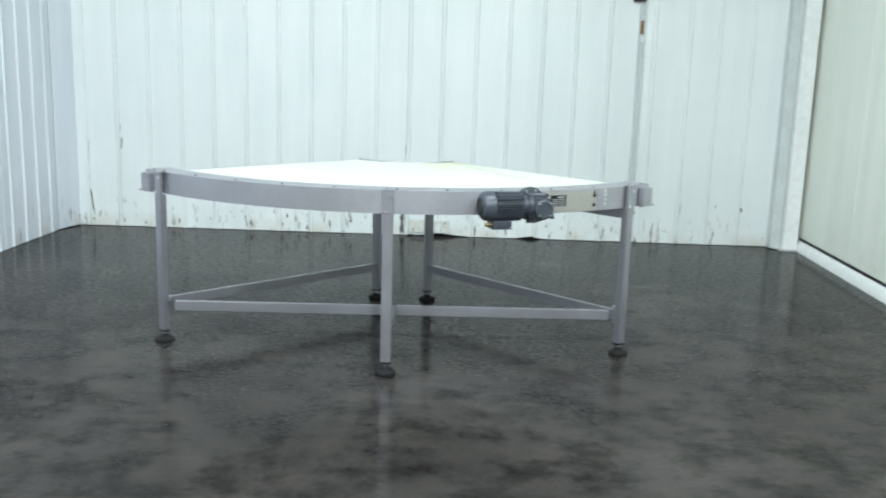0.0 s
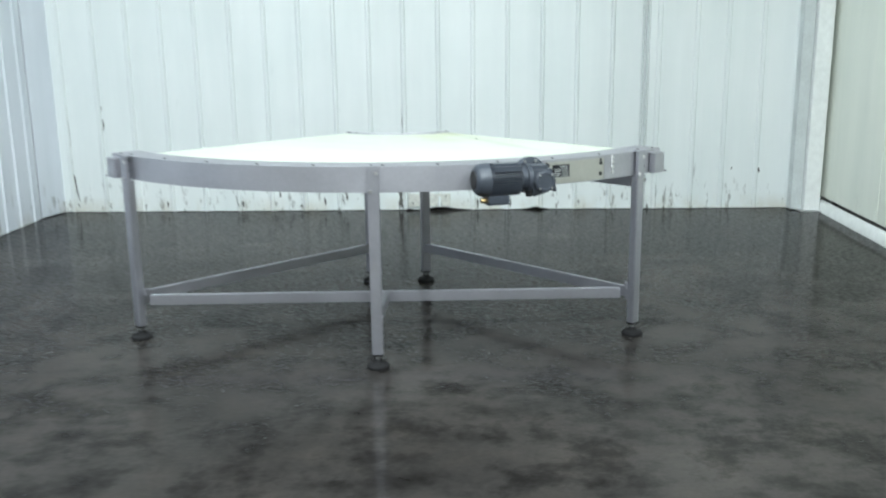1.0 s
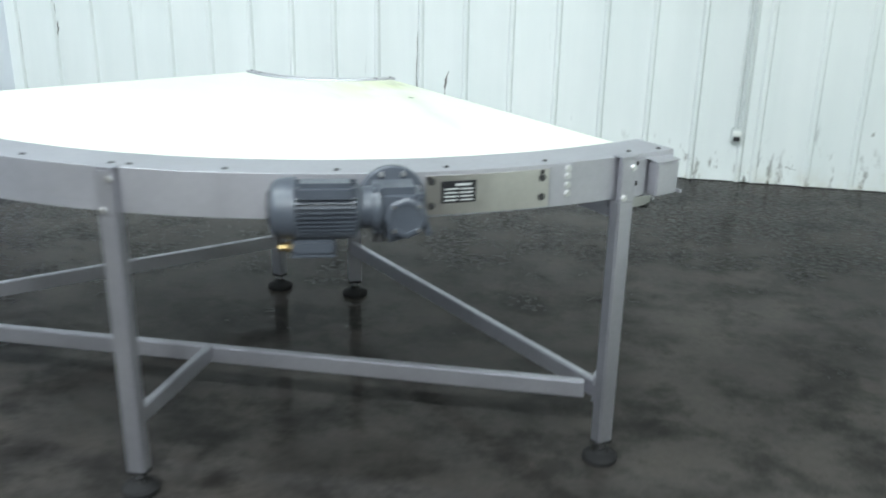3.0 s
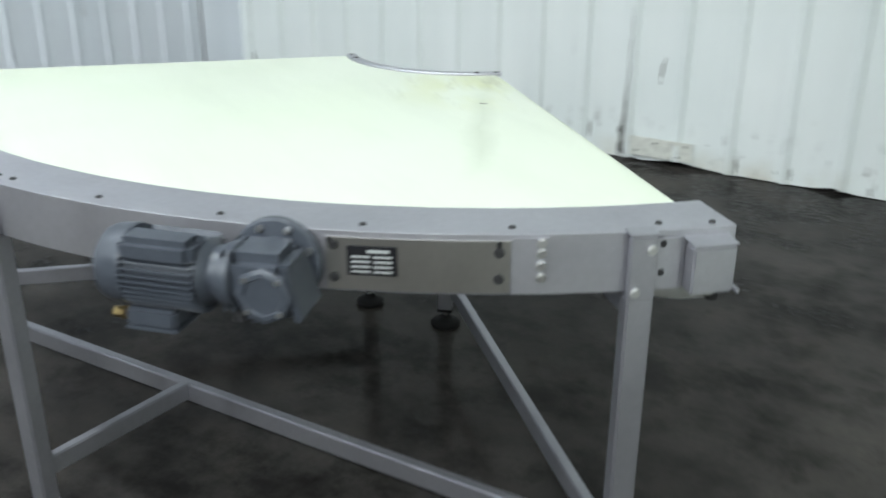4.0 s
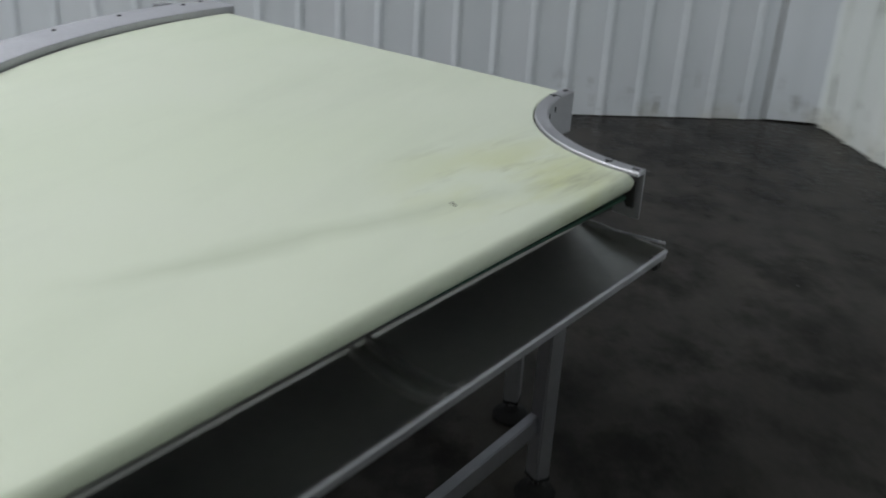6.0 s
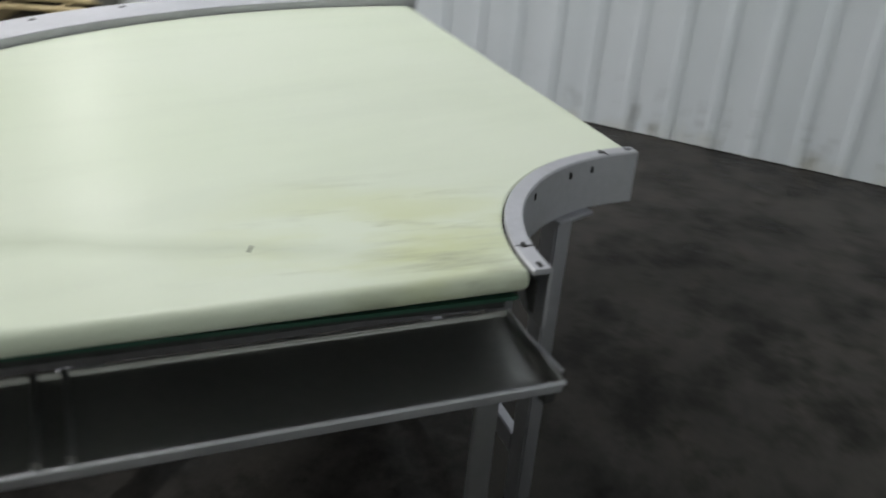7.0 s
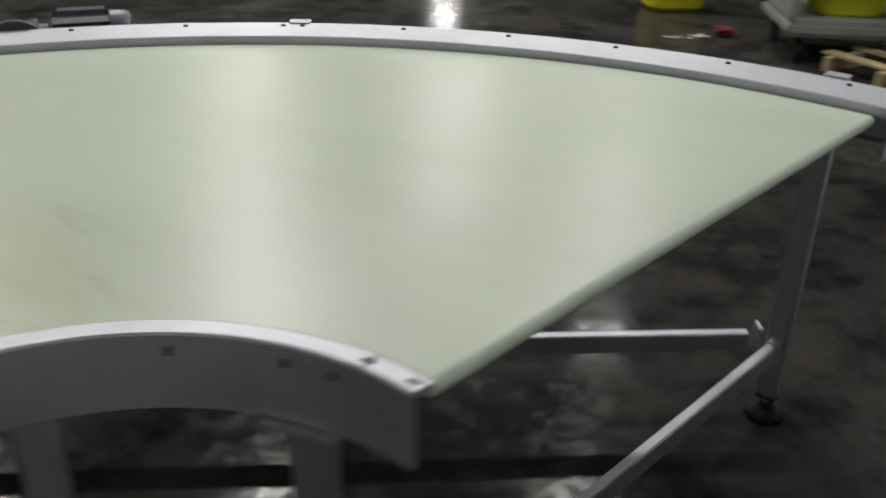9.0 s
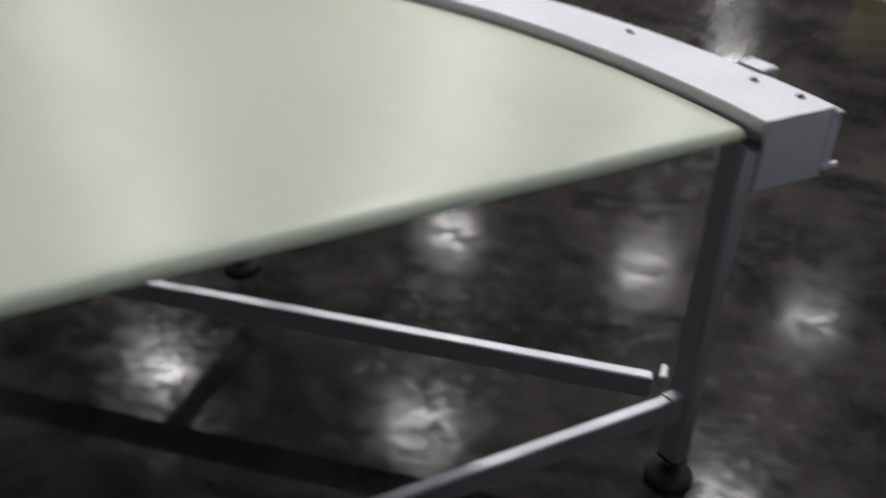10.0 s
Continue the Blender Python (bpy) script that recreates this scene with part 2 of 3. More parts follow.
def extrude(bm, profile, length, m):
    """Extrude a closed profile (x, y) along z of m, centred."""
    lo = [bm.verts.new(m @ Vector((x, y, -length / 2))) for x, y in profile]
    hi = [bm.verts.new(m @ Vector((x, y, length / 2))) for x, y in profile]
    n = len(profile)
    for k in range(n):
        bm.faces.new((lo[k], lo[(k + 1) % n], hi[(k + 1) % n], hi[k]))
    bm.faces.new(list(reversed(lo)))
    bm.faces.new(hi)
    bmesh.ops.recalc_face_normals(bm, faces=bm.faces[:])
    return bm


def smooth(bm, limit=24):
    for f in bm.faces:
        f.smooth = True
    for e in bm.edges:
        if len(e.link_faces) == 2 and e.calc_face_angle(0) > radians(limit):
            e.smooth = False
    return bm


def mesh_of(name, bm, material):
    me = bpy.data.meshes.new(name)
    bmesh.ops.recalc_face_normals(bm, faces=bm.faces[:])
    smooth(bm)
    bm.to_mesh(me)
    bm.free()
    me.materials.append(material)
    return me


def part(name, bm, material, parent=None, label=""):
    ob = new(name, mesh_of(name, bm, material))
    ob.parent = parent
    return tagged(ob, label)


def again(name, me, parent, m):
    ob = new(name, me)
    ob.parent = parent
    ob.matrix_basis = m
    return ob


def thing(name, label, category, at=(0, 0, 0), group="", kind=""):
    return tagged(new(name), label, category, group, kind)


def B():
    return bmesh.new()


# ---- setting ----
SLOPE = -0.009


def back_y(x):
    return 1.922 + SLOPE * x


floor = part("floor", box(B(), (30, 44, 0.2), pose(0, -17, -0.1)), FLOOR)
tagged(floor, "dark polished concrete floor, stained and slightly glossy", "floor", kind="structure")
ceiling = part("ceiling", box(B(), (30, 44, 0.2), pose(0, -17, CEILING + 0.1)), CEIL)
tagged(ceiling, "plain white hall ceiling, high above the floor", "ceiling", kind="structure")


def plain_wall(name, size, m, material, label):
    return tagged(part(name, box(B(), size, m), material), label, "wall", kind="structure")


plain_wall("wall_core_north", (9.0, 0.12, CEILING), pose(0.2, 2.05, CEILING / 2, 0, 0, -0.5), DARK, "dark steel framing behind the white sheets")
plain_wall("wall_hall_south", (30, 0.2, CEILING), pose(0, -38, CEILING / 2), HALL, "plain grey far hall wall")
plain_wall("wall_hall_west", (0.2, 40, CEILING), pose(-12, -18, CEILING / 2), HALL, "plain grey hall side wall")
plain_wall("wall_hall_east", (0.2, 40, CEILING), pose(12, -18, CEILING / 2), HALL, "plain grey hall side wall")
plain_wall("wall_hall_north", (9.0, 0.2, CEILING), pose(-7.8, -4.35, CEILING / 2), HALL, "plain grey partition beside the white bay")
plain_wall("wall_hall_north_east", (8.5, 0.2, CEILING), pose(7.75, -4.1, CEILING / 2), HALL, "plain grey partition beside the white bay")


def sheet(width, ribs, rib_base, rib_top, rib_high, height, peaks=()):
    """A ribbed wall sheet in its own plane: x along the wall, y out of it (towards the room is minus), z up.
    peaks: (x, reach to the left, reach to the right, height) where the foot is bent up off the floor."""
    bm = B()
    prof = [(-0.018, -0.003)] if ribs[0] > 0.04 else []
    for x in ribs:
        prof += [(x - rib_base / 2, 0), (x - rib_top / 2, -rib_high), (x + rib_top / 2, -rib_high), (x + rib_base / 2, 0)]
    if width > prof[-1][0]:
        prof += [(width, 0)]
    if peaks:
        fine = [prof[0]]
        for (xa, ya), (xb, yb) in zip(prof, prof[1:]):
            n = max(1, int((xb - xa) / 0.03))
            fine += [(xa + (xb - xa) * k / n, ya + (yb - ya) * k / n) for k in range(1, n + 1)]
        prof = fine
    levels = [0.0, 0.06, 0.15, 0.4, 1.0, 2.0, height]
    grid = []
    for z in levels:
        row = []
        for x, y in prof:
            s = noise.noise((x * 2.1 + width, z * 1.7, len(peaks) + len(ribs)))
            up = 0.0
            for xp, left, right, high in peaks:
                f = (x - xp) / (right if x > xp else left)
                up = max(up, high * (1 - abs(f)) ** 1.6 if abs(f) < 1 else 0.0)
            bow = -0.7 * up if z < 0.1 else -0.25 * up if z < 0.2 else 0.0
            row.append(bm.verts.new((x, y + 0.003 * s + bow, up if z == 0.0 else z)))
        grid.append(row)
    for p, q in zip(grid, grid[1:]):
        for k in range(len(prof) - 1):
            bm.faces.new((p[k], p[k + 1], q[k + 1], q[k]))
    bmesh.ops.recalc_face_normals(bm, faces=bm.faces[:])
    bmesh.ops.solidify(bm, geom=bm.faces[:], thickness=0.002)
    return bm


# back wall: sheets of three ribs, lapped
wall_back = thing("wall_north", "white painted ribbed sheet-metal wall with scuffs and dirty foot", "wall", kind="structure")
RIB = 0.2865
SHAPE = (0.040, 0.016, 0.020, CEILING - 0.02)
sheet_plain = mesh_of("wall_panel", sheet(3 * RIB, [0.0, RIB, 2 * RIB], *SHAPE), WALL)


def back_sheet(me, x, proud=0.0, turn=0.2):
    again("wall_panel", me, wall_back, pose(x, back_y(x) - 0.004 - proud, 0.005, 0, 0, -0.5 + turn))


back_sheet(mesh_of("wall_panel", sheet(0.60, [0.145, 0.431], *SHAPE), WALL), -3.09)
for k, turn in ((0, 0.2), (1, 0.26), (2, 0.15)):
    back_sheet(sheet_plain, -2.6585 + 3 * RIB * k, 0.0, turn)
torn = mesh_of("wall_panel", sheet(3 * RIB, [0.0, RIB, 2 * RIB], *SHAPE, [(0.285, 0.24, 0.30, 0.032), (0.02, 0.05, 0.10, 0.012)]), WALL)
back_sheet(torn, -0.080, 0.004, 0.4)
bent = mesh_of("wall_panel", sheet(3 * RIB, [0.0, RIB, 2 * RIB], *SHAPE, [(0.256, 0.16, 0.12, 0.026)]), WALL)
back_sheet(bent, -2.6585 + 12 * RIB, 0.0, 0.22)
back_sheet(mesh_of("wall_panel", sheet(0.37, [0.0, RIB], *SHAPE), WALL), 1.639)
back_sheet(mesh_of("wall_panel", sheet(1.55, [0.03, 0.335, 0.59, 0.875, 1.16], 0.040, 0.022, 0.013, CEILING - 0.02), WALL), 1.99, 0.002, 0.1)

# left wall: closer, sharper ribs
wall_left = thing("wall_west", "white ribbed sheet-metal side wall, bluish shade put into its colour", "wall", kind="structure")
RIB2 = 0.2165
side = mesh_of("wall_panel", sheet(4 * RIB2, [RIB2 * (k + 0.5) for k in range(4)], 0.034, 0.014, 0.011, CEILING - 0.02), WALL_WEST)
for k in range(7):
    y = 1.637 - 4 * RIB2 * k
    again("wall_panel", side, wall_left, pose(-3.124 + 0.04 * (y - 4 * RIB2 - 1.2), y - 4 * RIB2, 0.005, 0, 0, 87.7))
part("corner_trim", box(B(), (0.32, 0.012, CEILING - 0.02), pose(-3.068, 1.81, CEILING / 2, 0, 0, 75)), WALL_WEST, wall_left, "flat white corner flashing")
plain_wall("wall_core_west", (0.12, 6.3, CEILING), pose(-3.33, -1.2, CEILING / 2, 0, 0, -2.3), DARK, "dark steel framing behind the white side sheets")

# right wall: smooth insulated panels on a low kerb
wall_right = thing("wall_east", "smooth off-white insulated panel wall with greenish tint", "wall", kind="structure")
panel = mesh_of("wall_panel", box(B(), (0.1, 1.17, CEILING - 0.12), pose(0, 0, CEILING / 2 + 0.05), 0.004), WALL_SIDE)
for k in range(5):
    again("wall_panel", panel, wall_right, pose(3.435 - 0.041 * k, 1.27 - 1.178 * k, 0, 0, 0, -2.0))
kerb = B()
extrude(kerb, [(0, 0), (0, 0.085), (-0.025, 0.075), (-0.040, 0.05), (-0.048, 0)], 5.86, pose(3.305, -1.09, 0.0, 90, 0, -2.0))
tagged(part("baseboard", kerb, TRIM), "white coved kerb along the panel wall foot", "baseboard", kind="structure")
plain_wall("wall_core_east", (0.1, 6.0, CEILING), pose(3.47, -1.02, CEILING / 2, 0, 0, -2.0), HALL, "plain backing of the insulated panels")

# corner column with its base plate
col = thing("column", "white painted steel corner column on a bolted base plate", "column", kind="structure")
part("shaft", box(B(), (0.13, 0.14, CEILING - 0.01), pose(3.298, 1.795, CEILING / 2 + 0.003), 0.006), TRIM, col)
part("flange", box(B(), (0.09, 0.10, CEILING - 0.01), pose(3.186, 1.83, CEILING / 2 + 0.003), 0.004), COLUMN, col, "grey painted flange")
part("base_plate", box(B(), (0.20, 0.20, 0.012), pose(3.29, 1.77, 0.006), 0.002), BRIGHT, col, "bare metal base plate")

# conduit on the back wall
conduit = thing("wall_conduit", "thin white electrical conduit running down the ribbed wall", "conduit")
CY = back_y(1.90) - 0.022
for dx in (0.0, 0.035):
    part("pipe", rod(B(), 0.010, 0.010, 2.9, pose(1.885 + dx, CY, 1.78), 12), COLUMN, conduit)
part("coupling", rod(B(), 0.017, 0.017, 0.11, pose(1.90, CY - 0.003, 1.88), 14), RUST, conduit, "rusty brown coupling")
part("coupling", rod(B(), 0.015, 0.015, 0.05, pose(1.905, CY - 0.003, 1.78), 14), TRIM, conduit)
part("junction_box", box(B(), (0.10, 0.05, 0.07), pose(1.865, CY - 0.01, 2.13), 0.005), DARK, conduit, "dark junction box")
ob = part("outlet_box", box(B(), (0.062, 0.055, 0.085), pose(1.89, CY - 0.008, 0.30), 0.006), COLUMN, conduit, "small grey outlet box")
part("cover", box(B(), (0.05, 0.008, 0.03), pose(1.89, CY - 0.038, 0.315), 0.002), TRIM, ob)
part("socket", box(B(), (0.04, 0.012, 0.026), pose(1.89, CY - 0.036, 0.28), 0.002), DARK, ob)

# kick plate at the bent sheet, with screws
kick = thing("kick_plate", "grimy beige repair strip screwed along the wall foot", "kick plate", kind="structure")
part("strip", box(B(), (0.36, 0.004, 0.11), pose(0.12, back_y(0.12) - 0.036, 0.092, 4, 0, -0.5), 0.001), GRIME, kick)
for sx, sz in ((0.02, 0.065), (0.26, 0.06), (0.30, 0.125), (0.13, 0.12)):
    part("screw", rod(B(), 0.007, 0.006, 0.006, pose(sx - 0.04, back_y(sx) - 0.040, sz, 90, 0, 0), 10), HOLE, kick)


def streak(x0, z0, x1, z1, w, seed):
    """A ragged dark mark lying on the back wall."""
    bm, rnd = B(), random.Random(seed)
    x0, x1 = x0 - 0.04, x1 - 0.04
    n, left, right = 9, [], []
    for k in range(n):
        f = k / (n - 1)
        x, z = x0 + (x1 - x0) * f + rnd.uniform(-0.006, 0.006), z0 + (z1 - z0) * f
        h = w * math.sin(math.pi * (0.08 + 0.84 * f)) * rnd.uniform(0.4, 1)
        y = back_y(x) - 0.0095
        left.append(bm.verts.new((x - h, y, z)))
        right.append(bm.verts.new((x + h, y, z)))
    for k in range(n - 1):
        bm.faces.new((left[k], right[k], right[k + 1], left[k + 1]))
    return bm


scuff = thing("wall_scuff", "dark scrapes, dirt and a painted lap-edge shadow on the white ribbed wall", "scuff", kind="structure")
for k, a in enumerate(((0.095, 0.39, 0.136, 0.59, 0.010), (0.085, 0.40, 0.125, 0.46, 0.007))):
    part("scrape_and_shade", streak(*a, k), SMUDGE, scuff)
rnd = random.Random(12)
for k in range(16):
    x = -2.905 + RIB * k
    for j in range(rnd.choice((0, 1, 1, 2))):
        xx, z0 = x + rnd.choice((-1, 1)) * rnd.uniform(0.018, 0.05), rnd.uniform(0.01, 0.08)
        part("smudge", streak(xx, z0, xx + rnd.uniform(-0.005, 0.005), z0 + rnd.uniform(0.02, 0.07), rnd.uniform(0.004, 0.010), 100 + 7 * k + j), SMUDGE, scuff)
# the streaks near x = -0.08 paint the sheet lap's shadow together with its dirt
for x0, z0, x1, z1, w in ((-2.60, 0.66, -2.585, 0.80, 0.008), (-2.605, 0.74, -2.60, 0.95, 0.006), (-2.635, 1.49, -2.632, 1.53, 0.010), (-2.86, 0.10, -2.90, 0.42, 0.010), (-2.885, 0.42, -2.89, 0.85, 0.005),
                           (-0.085, 0.02, -0.070, 0.42, 0.012), (-0.098, 0.0, -0.075, 0.26, 0.020), (0.19, 0.04, 0.20, 0.13, 0.012), (0.40, 0.04, 0.41, 0.15, 0.010), (-0.068, 0.35, -0.062, 0.9, 0.004), (-0.082, 0.03, -0.078, 0.16, 0.012), (0.31, 0.02, 0.325, 0.12, 0.008), (-1.12, 0.12, -1.118, 0.17, 0.014), (-0.735, 0.05, -0.732, 0.12, 0.012), (-0.55, 0.09, -0.547, 0.15, 0.014), (-0.278, 0.09, -0.276, 0.20, 0.008), (0.57, 0.03, 0.572, 0.11, 0.010), (2.24, 0.12, 2.30, 0.10, 0.010), (2.93, 0.30, 2.935, 0.35, 0.012), (2.70, 0.33, 2.71, 0.36, 0.008)):
    part("scrape_and_shade", streak(x0, z0, x1, z1, w, int(1000 * abs(x0 + z0))), SMUDGE, scuff)


# ---- lamps ----
def ceiling_lamp(x, y, watts):
    lamp = thing("ceiling_light", "white fluorescent ceiling fixture, lit", "ceiling light", group="ceiling lights of the hall")
    part("housing", box(B(), (0.72, 0.36, 0.08), pose(x, y, CEILING - 0.06), 0.01), TRIM, lamp)
    part("diffuser", box(B(), (0.64, 0.28, 0.02), pose(x, y, CEILING - 0.115), 0.004), LAMP, lamp)
    data = bpy.data.lights.new("tube_light", "AREA")
    data.shape, data.size, data.size_y, data.energy = "RECTANGLE", 0.62, 0.3, watts
    data.color = (0.95, 1.0, 0.975)
    light = new("tube_light", data)
    light.matrix_basis = pose(x, y, CEILING - 0.14)


for lx, ly, power in LAMPS:
    ceiling_lamp(lx + 0.1, ly, power)


# ---- the curved belt conveyor ----
conveyor = thing("curved_belt_conveyor", "quarter-circle belt conveyor, pale green belt, stainless frame on five legs", "conveyor")
A0, A1 = -135.2, -44.8            # ends of the curve, degrees about the centre
R_OUT, R_LIP, R_BELT, R_IN = 1.885, 1.745, 1.738, 0.440
TOP, BELT_Z = 0.919, 0.900


def polar(r, a, z=0.0, turn=0.0):
    """A pose on the circle: local x points outwards, local y along the curve."""
    c, s = math.cos(radians(a)), math.sin(radians(a))
    return pose(r * c, r * s, z, 0, 0, a + turn)


def belt_mesh():
    bm = B()
    nose_a, nose_b = 0.0125, 0.019             # nose radii at the two ends
    path = []
    for k in range(61):
        path.append((k / 60, 0.0, 0.0))
    for k in range(1, 10):
        q = math.pi * k / 10
        path.append((1.0, nose_b * math.sin(q), nose_b * (1 - math.cos(q))))
    for k in range(61):
        f = 1 - k / 60
        path.append((f, 0.0, 2 * (nose_a + (nose_b - nose_a) * f)))
    for k in range(1, 10):
        q = math.pi * k / 10
        path.append((0.0, -nose_a * math.sin(q), nose_a * (1 + math.cos(q))))
    radii = [R_IN, R_IN + 0.004] + [R_IN + (R_BELT - R_IN) * k / 10 for k in range(1, 10)] + [R_BELT - 0.004, R_BELT]
    rings = []
    for i, r in enumerate(radii):
        edge = 0.002 if i in (0, len(radii) - 1) else 0.0
        ring = []
        for f, off, down in path:
            first, last = A0 + math.degrees((nose_a - 0.001) / r), A1 - math.degrees((nose_b + 0.003) / r)
            a = radians(first + (last - first) * f)
            c, s = math.cos(a), math.sin(a)
            zz = BELT_Z - down + (edge if down > 0.012 else -edge)
            ring.append(bm.verts.new((r * c - off * s, r * s + off * c, zz)))
        rings.append(ring)
    n = len(path)
    for p, q in zip(rings, rings[1:]):
        for k in range(n):
            bm.faces.new((p[k], p[(k + 1) % n], q[(k + 1) % n], q[k]))
    bm.faces.new(rings[0])
    bm.faces.new(list(reversed(rings[-1])))
    bmesh.ops.triangulate(bm, faces=[f for f in bm.faces if len(f.verts) > 4])
    return bm


belt = part("belt", belt_mesh(), BELT, conveyor, "pale green-white belt with yellowish stains")
part("return_belt", sweep(B(), [(R_IN + 0.01, 0.850), (R_BELT - 0.01, 0.850), (R_BELT - 0.01, 0.856), (R_IN + 0.01, 0.856)], A0 + 7.0, A1 - 1.4, 40), GREEN, conveyor, "dark green underside of the belt")
part("slider_bed", sweep(B(), [(R_IN + 0.02, 0.826), (R_BELT - 0.02, 0.826), (R_BELT - 0.02, 0.849), (R_IN + 0.02, 0.849)], A0 + 9.0, A1 - 4.0, 40), DARK, conveyor, "dark steel bed under the belt")
# cut in the belt near the tray
part("belt_nick", box(B(), (0.020, 0.003, 0.0012), pose(0.462, -0.688, BELT_Z + 0.0006, 0, 0, 20)), SMUDGE, belt, "small dark nick")

outer = part("outer_rail", sweep(B(), [(R_LIP, TOP - 0.022), (R_LIP, TOP - 0.002), (R_LIP + 0.002, TOP), (R_OUT - 0.0004, TOP), (R_OUT, TOP - 0.0004), (R_OUT, 0.805),
             (R_OUT - 0.03, 0.805), (R_OUT - 0.03, 0.809), (R_OUT - 0.004, 0.809), (R_OUT - 0.004, TOP - 0.006), (R_LIP + 0.004, TOP - 0.006), (R_LIP + 0.004, TOP - 0.022)], A0 - 0.9, A1 + 0.3, 72),
             STEEL, conveyor, "curved stainless outer rail")
inner = part("inner_rail", sweep(B(), [(0.405, 0.800), (0.405, 0.902), (0.408, 0.905), (0.435, 0.905), (0.437, 0.902), (0.437, 0.896), (0.410, 0.896), (0.410, 0.800)], A0 - 0.3, A1 + 0.3, 48),
             STEEL, conveyor, "curved stainless inner rail")
for a, s in ((A0, -1), (A1, 1)):
    part("end_plate", box(B(), (R_OUT - R_LIP - 0.01, 0.004, 0.108), polar((R_OUT + R_LIP) / 2, a - (0.6 if s < 0 else 0), 0.859) @ pose(0, s * 0.008, 0), 0.001), STEEL, conveyor)
    part("nose_bar", rod(B(), 0.009, 0.010, 1.31, polar((R_BELT + R_IN) / 2, a, BELT_Z - 0.021) @ pose(0, -s * 0.021, 0, 0, 90, 0), 16), DARK, conveyor)

cover = part("cover_plate", sweep(B(), [(R_OUT + 0.001, 0.809), (R_OUT + 0.0035, 0.809), (R_OUT + 0.0035, 0.908), (R_OUT + 0.001, 0.908)], -66.9, -57.0, 12), STEEL_WARM, conveyor, "warm grey removable cover plate")
part("splice_plate", sweep(B(), [(R_OUT + 0.001, 0.806), (R_OUT + 0.003, 0.806), (R_OUT + 0.003, 0.914), (R_OUT + 0.001, 0.914)], -56.9, -54.9, 3), STEEL, conveyor)

# screws on the rail top, then bolts on its face
screw = B()
rod(screw, 0.0075, 0.005, 0.004, pose(0, 0, 0.002), 12)
screw_mesh = mesh_of("screw", screw, DARK)
for a in [-48.6, -56.85, -65.1, -73.5, -81.9, -89.4, -90.9, -98.9, -107.2, -115.5, -123.8, -132.1]:
    again("screw", screw_mesh, conveyor, polar(1.850, a, TOP - 0.0005))
for a in (-45.6, -134.6):
    again("screw", screw_mesh, conveyor, polar(1.862, a, TOP - 0.0005))
bolt = B()
rod(bolt, 0.0075, 0.0075, 0.006, pose(0.003, 0, 0, 0, 90, 0), 6)
rod(bolt, 0.0095, 0.0095, 0.002, pose(0.001, 0, 0, 0, 90, 0), 14)
bolt_mesh = mesh_of("bolt", bolt, BRIGHT)
dark_bolt = bolt_mesh.copy()
dark_bolt.materials[0] = DARK
for a, z in ((-66.5, 0.894), (-66.5, 0.832), (-57.6, 0.886), (-57.6, 0.836), (-48.8, 0.897), (-48.8, 0.842), (-131.2, 0.897), (-131.2, 0.842)):
    again("bolt", dark_bolt, conveyor, polar(R_OUT + 0.0035, a, z))
for z in (0.904, 0.885, 0.861, 0.838):
    again("bolt", bolt_mesh, conveyor, polar(R_OUT + 0.003, -55.35, z))
for a in (-57.6, -66.7):
    part("slot", box(B(), (0.002, 0.009, 0.011), polar(R_OUT + 0.0042, a, 0.9015)), HOLE, cover, "dark square hole")
for a in (-62.0, -90.9, -110.8, -119.8):
    part("slot", box(B(), (0.003, 0.007, 0.013), polar(0.4045, a, 0.881), 0.001), HOLE, inner, "dark slot")
for a in (-124.8, -133.6, -55.2, -46.4):
    part("slot", box(B(), (0.008, 0.016, 0.003), polar(0.422, a, 0.905), 0.001), HOLE, inner, "dark slot")
for a in (-125.2, -54.8):
    part("joint", box(B(), (0.030, 0.0015, 0.002), polar(0.421, a, 0.9052)), HOLE, inner)


def end_box(a, s):
    """The squared box that closes the outer rail at an end."""
    m = polar(R_OUT, a, 0) @ pose(0, s * -0.046, 0)
    ob = part("end_box", box(B(), (0.036, 0.084, 0.090), m @ pose(0.020, 0, 0.851), 0.004), STEEL, conveyor, "square stainless end box")
    part("hood", box(B(), (0.044, 0.087, 0.003), m @ pose(0.018, 0, 0.9015, 0, 8, 0), 0.001), STEEL, ob)
    part("lip", box(B(), (0.056, 0.006, 0.008), m @ pose(0.022, s * 0.045, 0.812), 0.001), STEEL, ob)
    part("gap", box(B(), (0.004, 0.05, 0.1), m @ pose(0.0025, s * -0.076, 0.858), 0.001), STEEL, conveyor)


end_box(A1, 1)
end_box(A0 - 0.6, -1)


# legs
def foot(parent, m):
    part("foot_stem", rod(B(), 0.010, 0.010, 0.07, m @ pose(0, 0, 0.055), 14), BRIGHT, parent)
    part("foot_nut", rod(B(), 0.017, 0.017, 0.012, m @ pose(0, 0, 0.058), 6), BRIGHT, parent)
    part("foot_pad", lathe(B(), [(0.047, 0.0), (0.051, 0.004), (0.051, 0.014), (0.044, 0.022), (0.024, 0.029), (0.018, 0.036), (0.016, 0.042)], m, 28), RUBBER, parent, "black rubber foot pad")


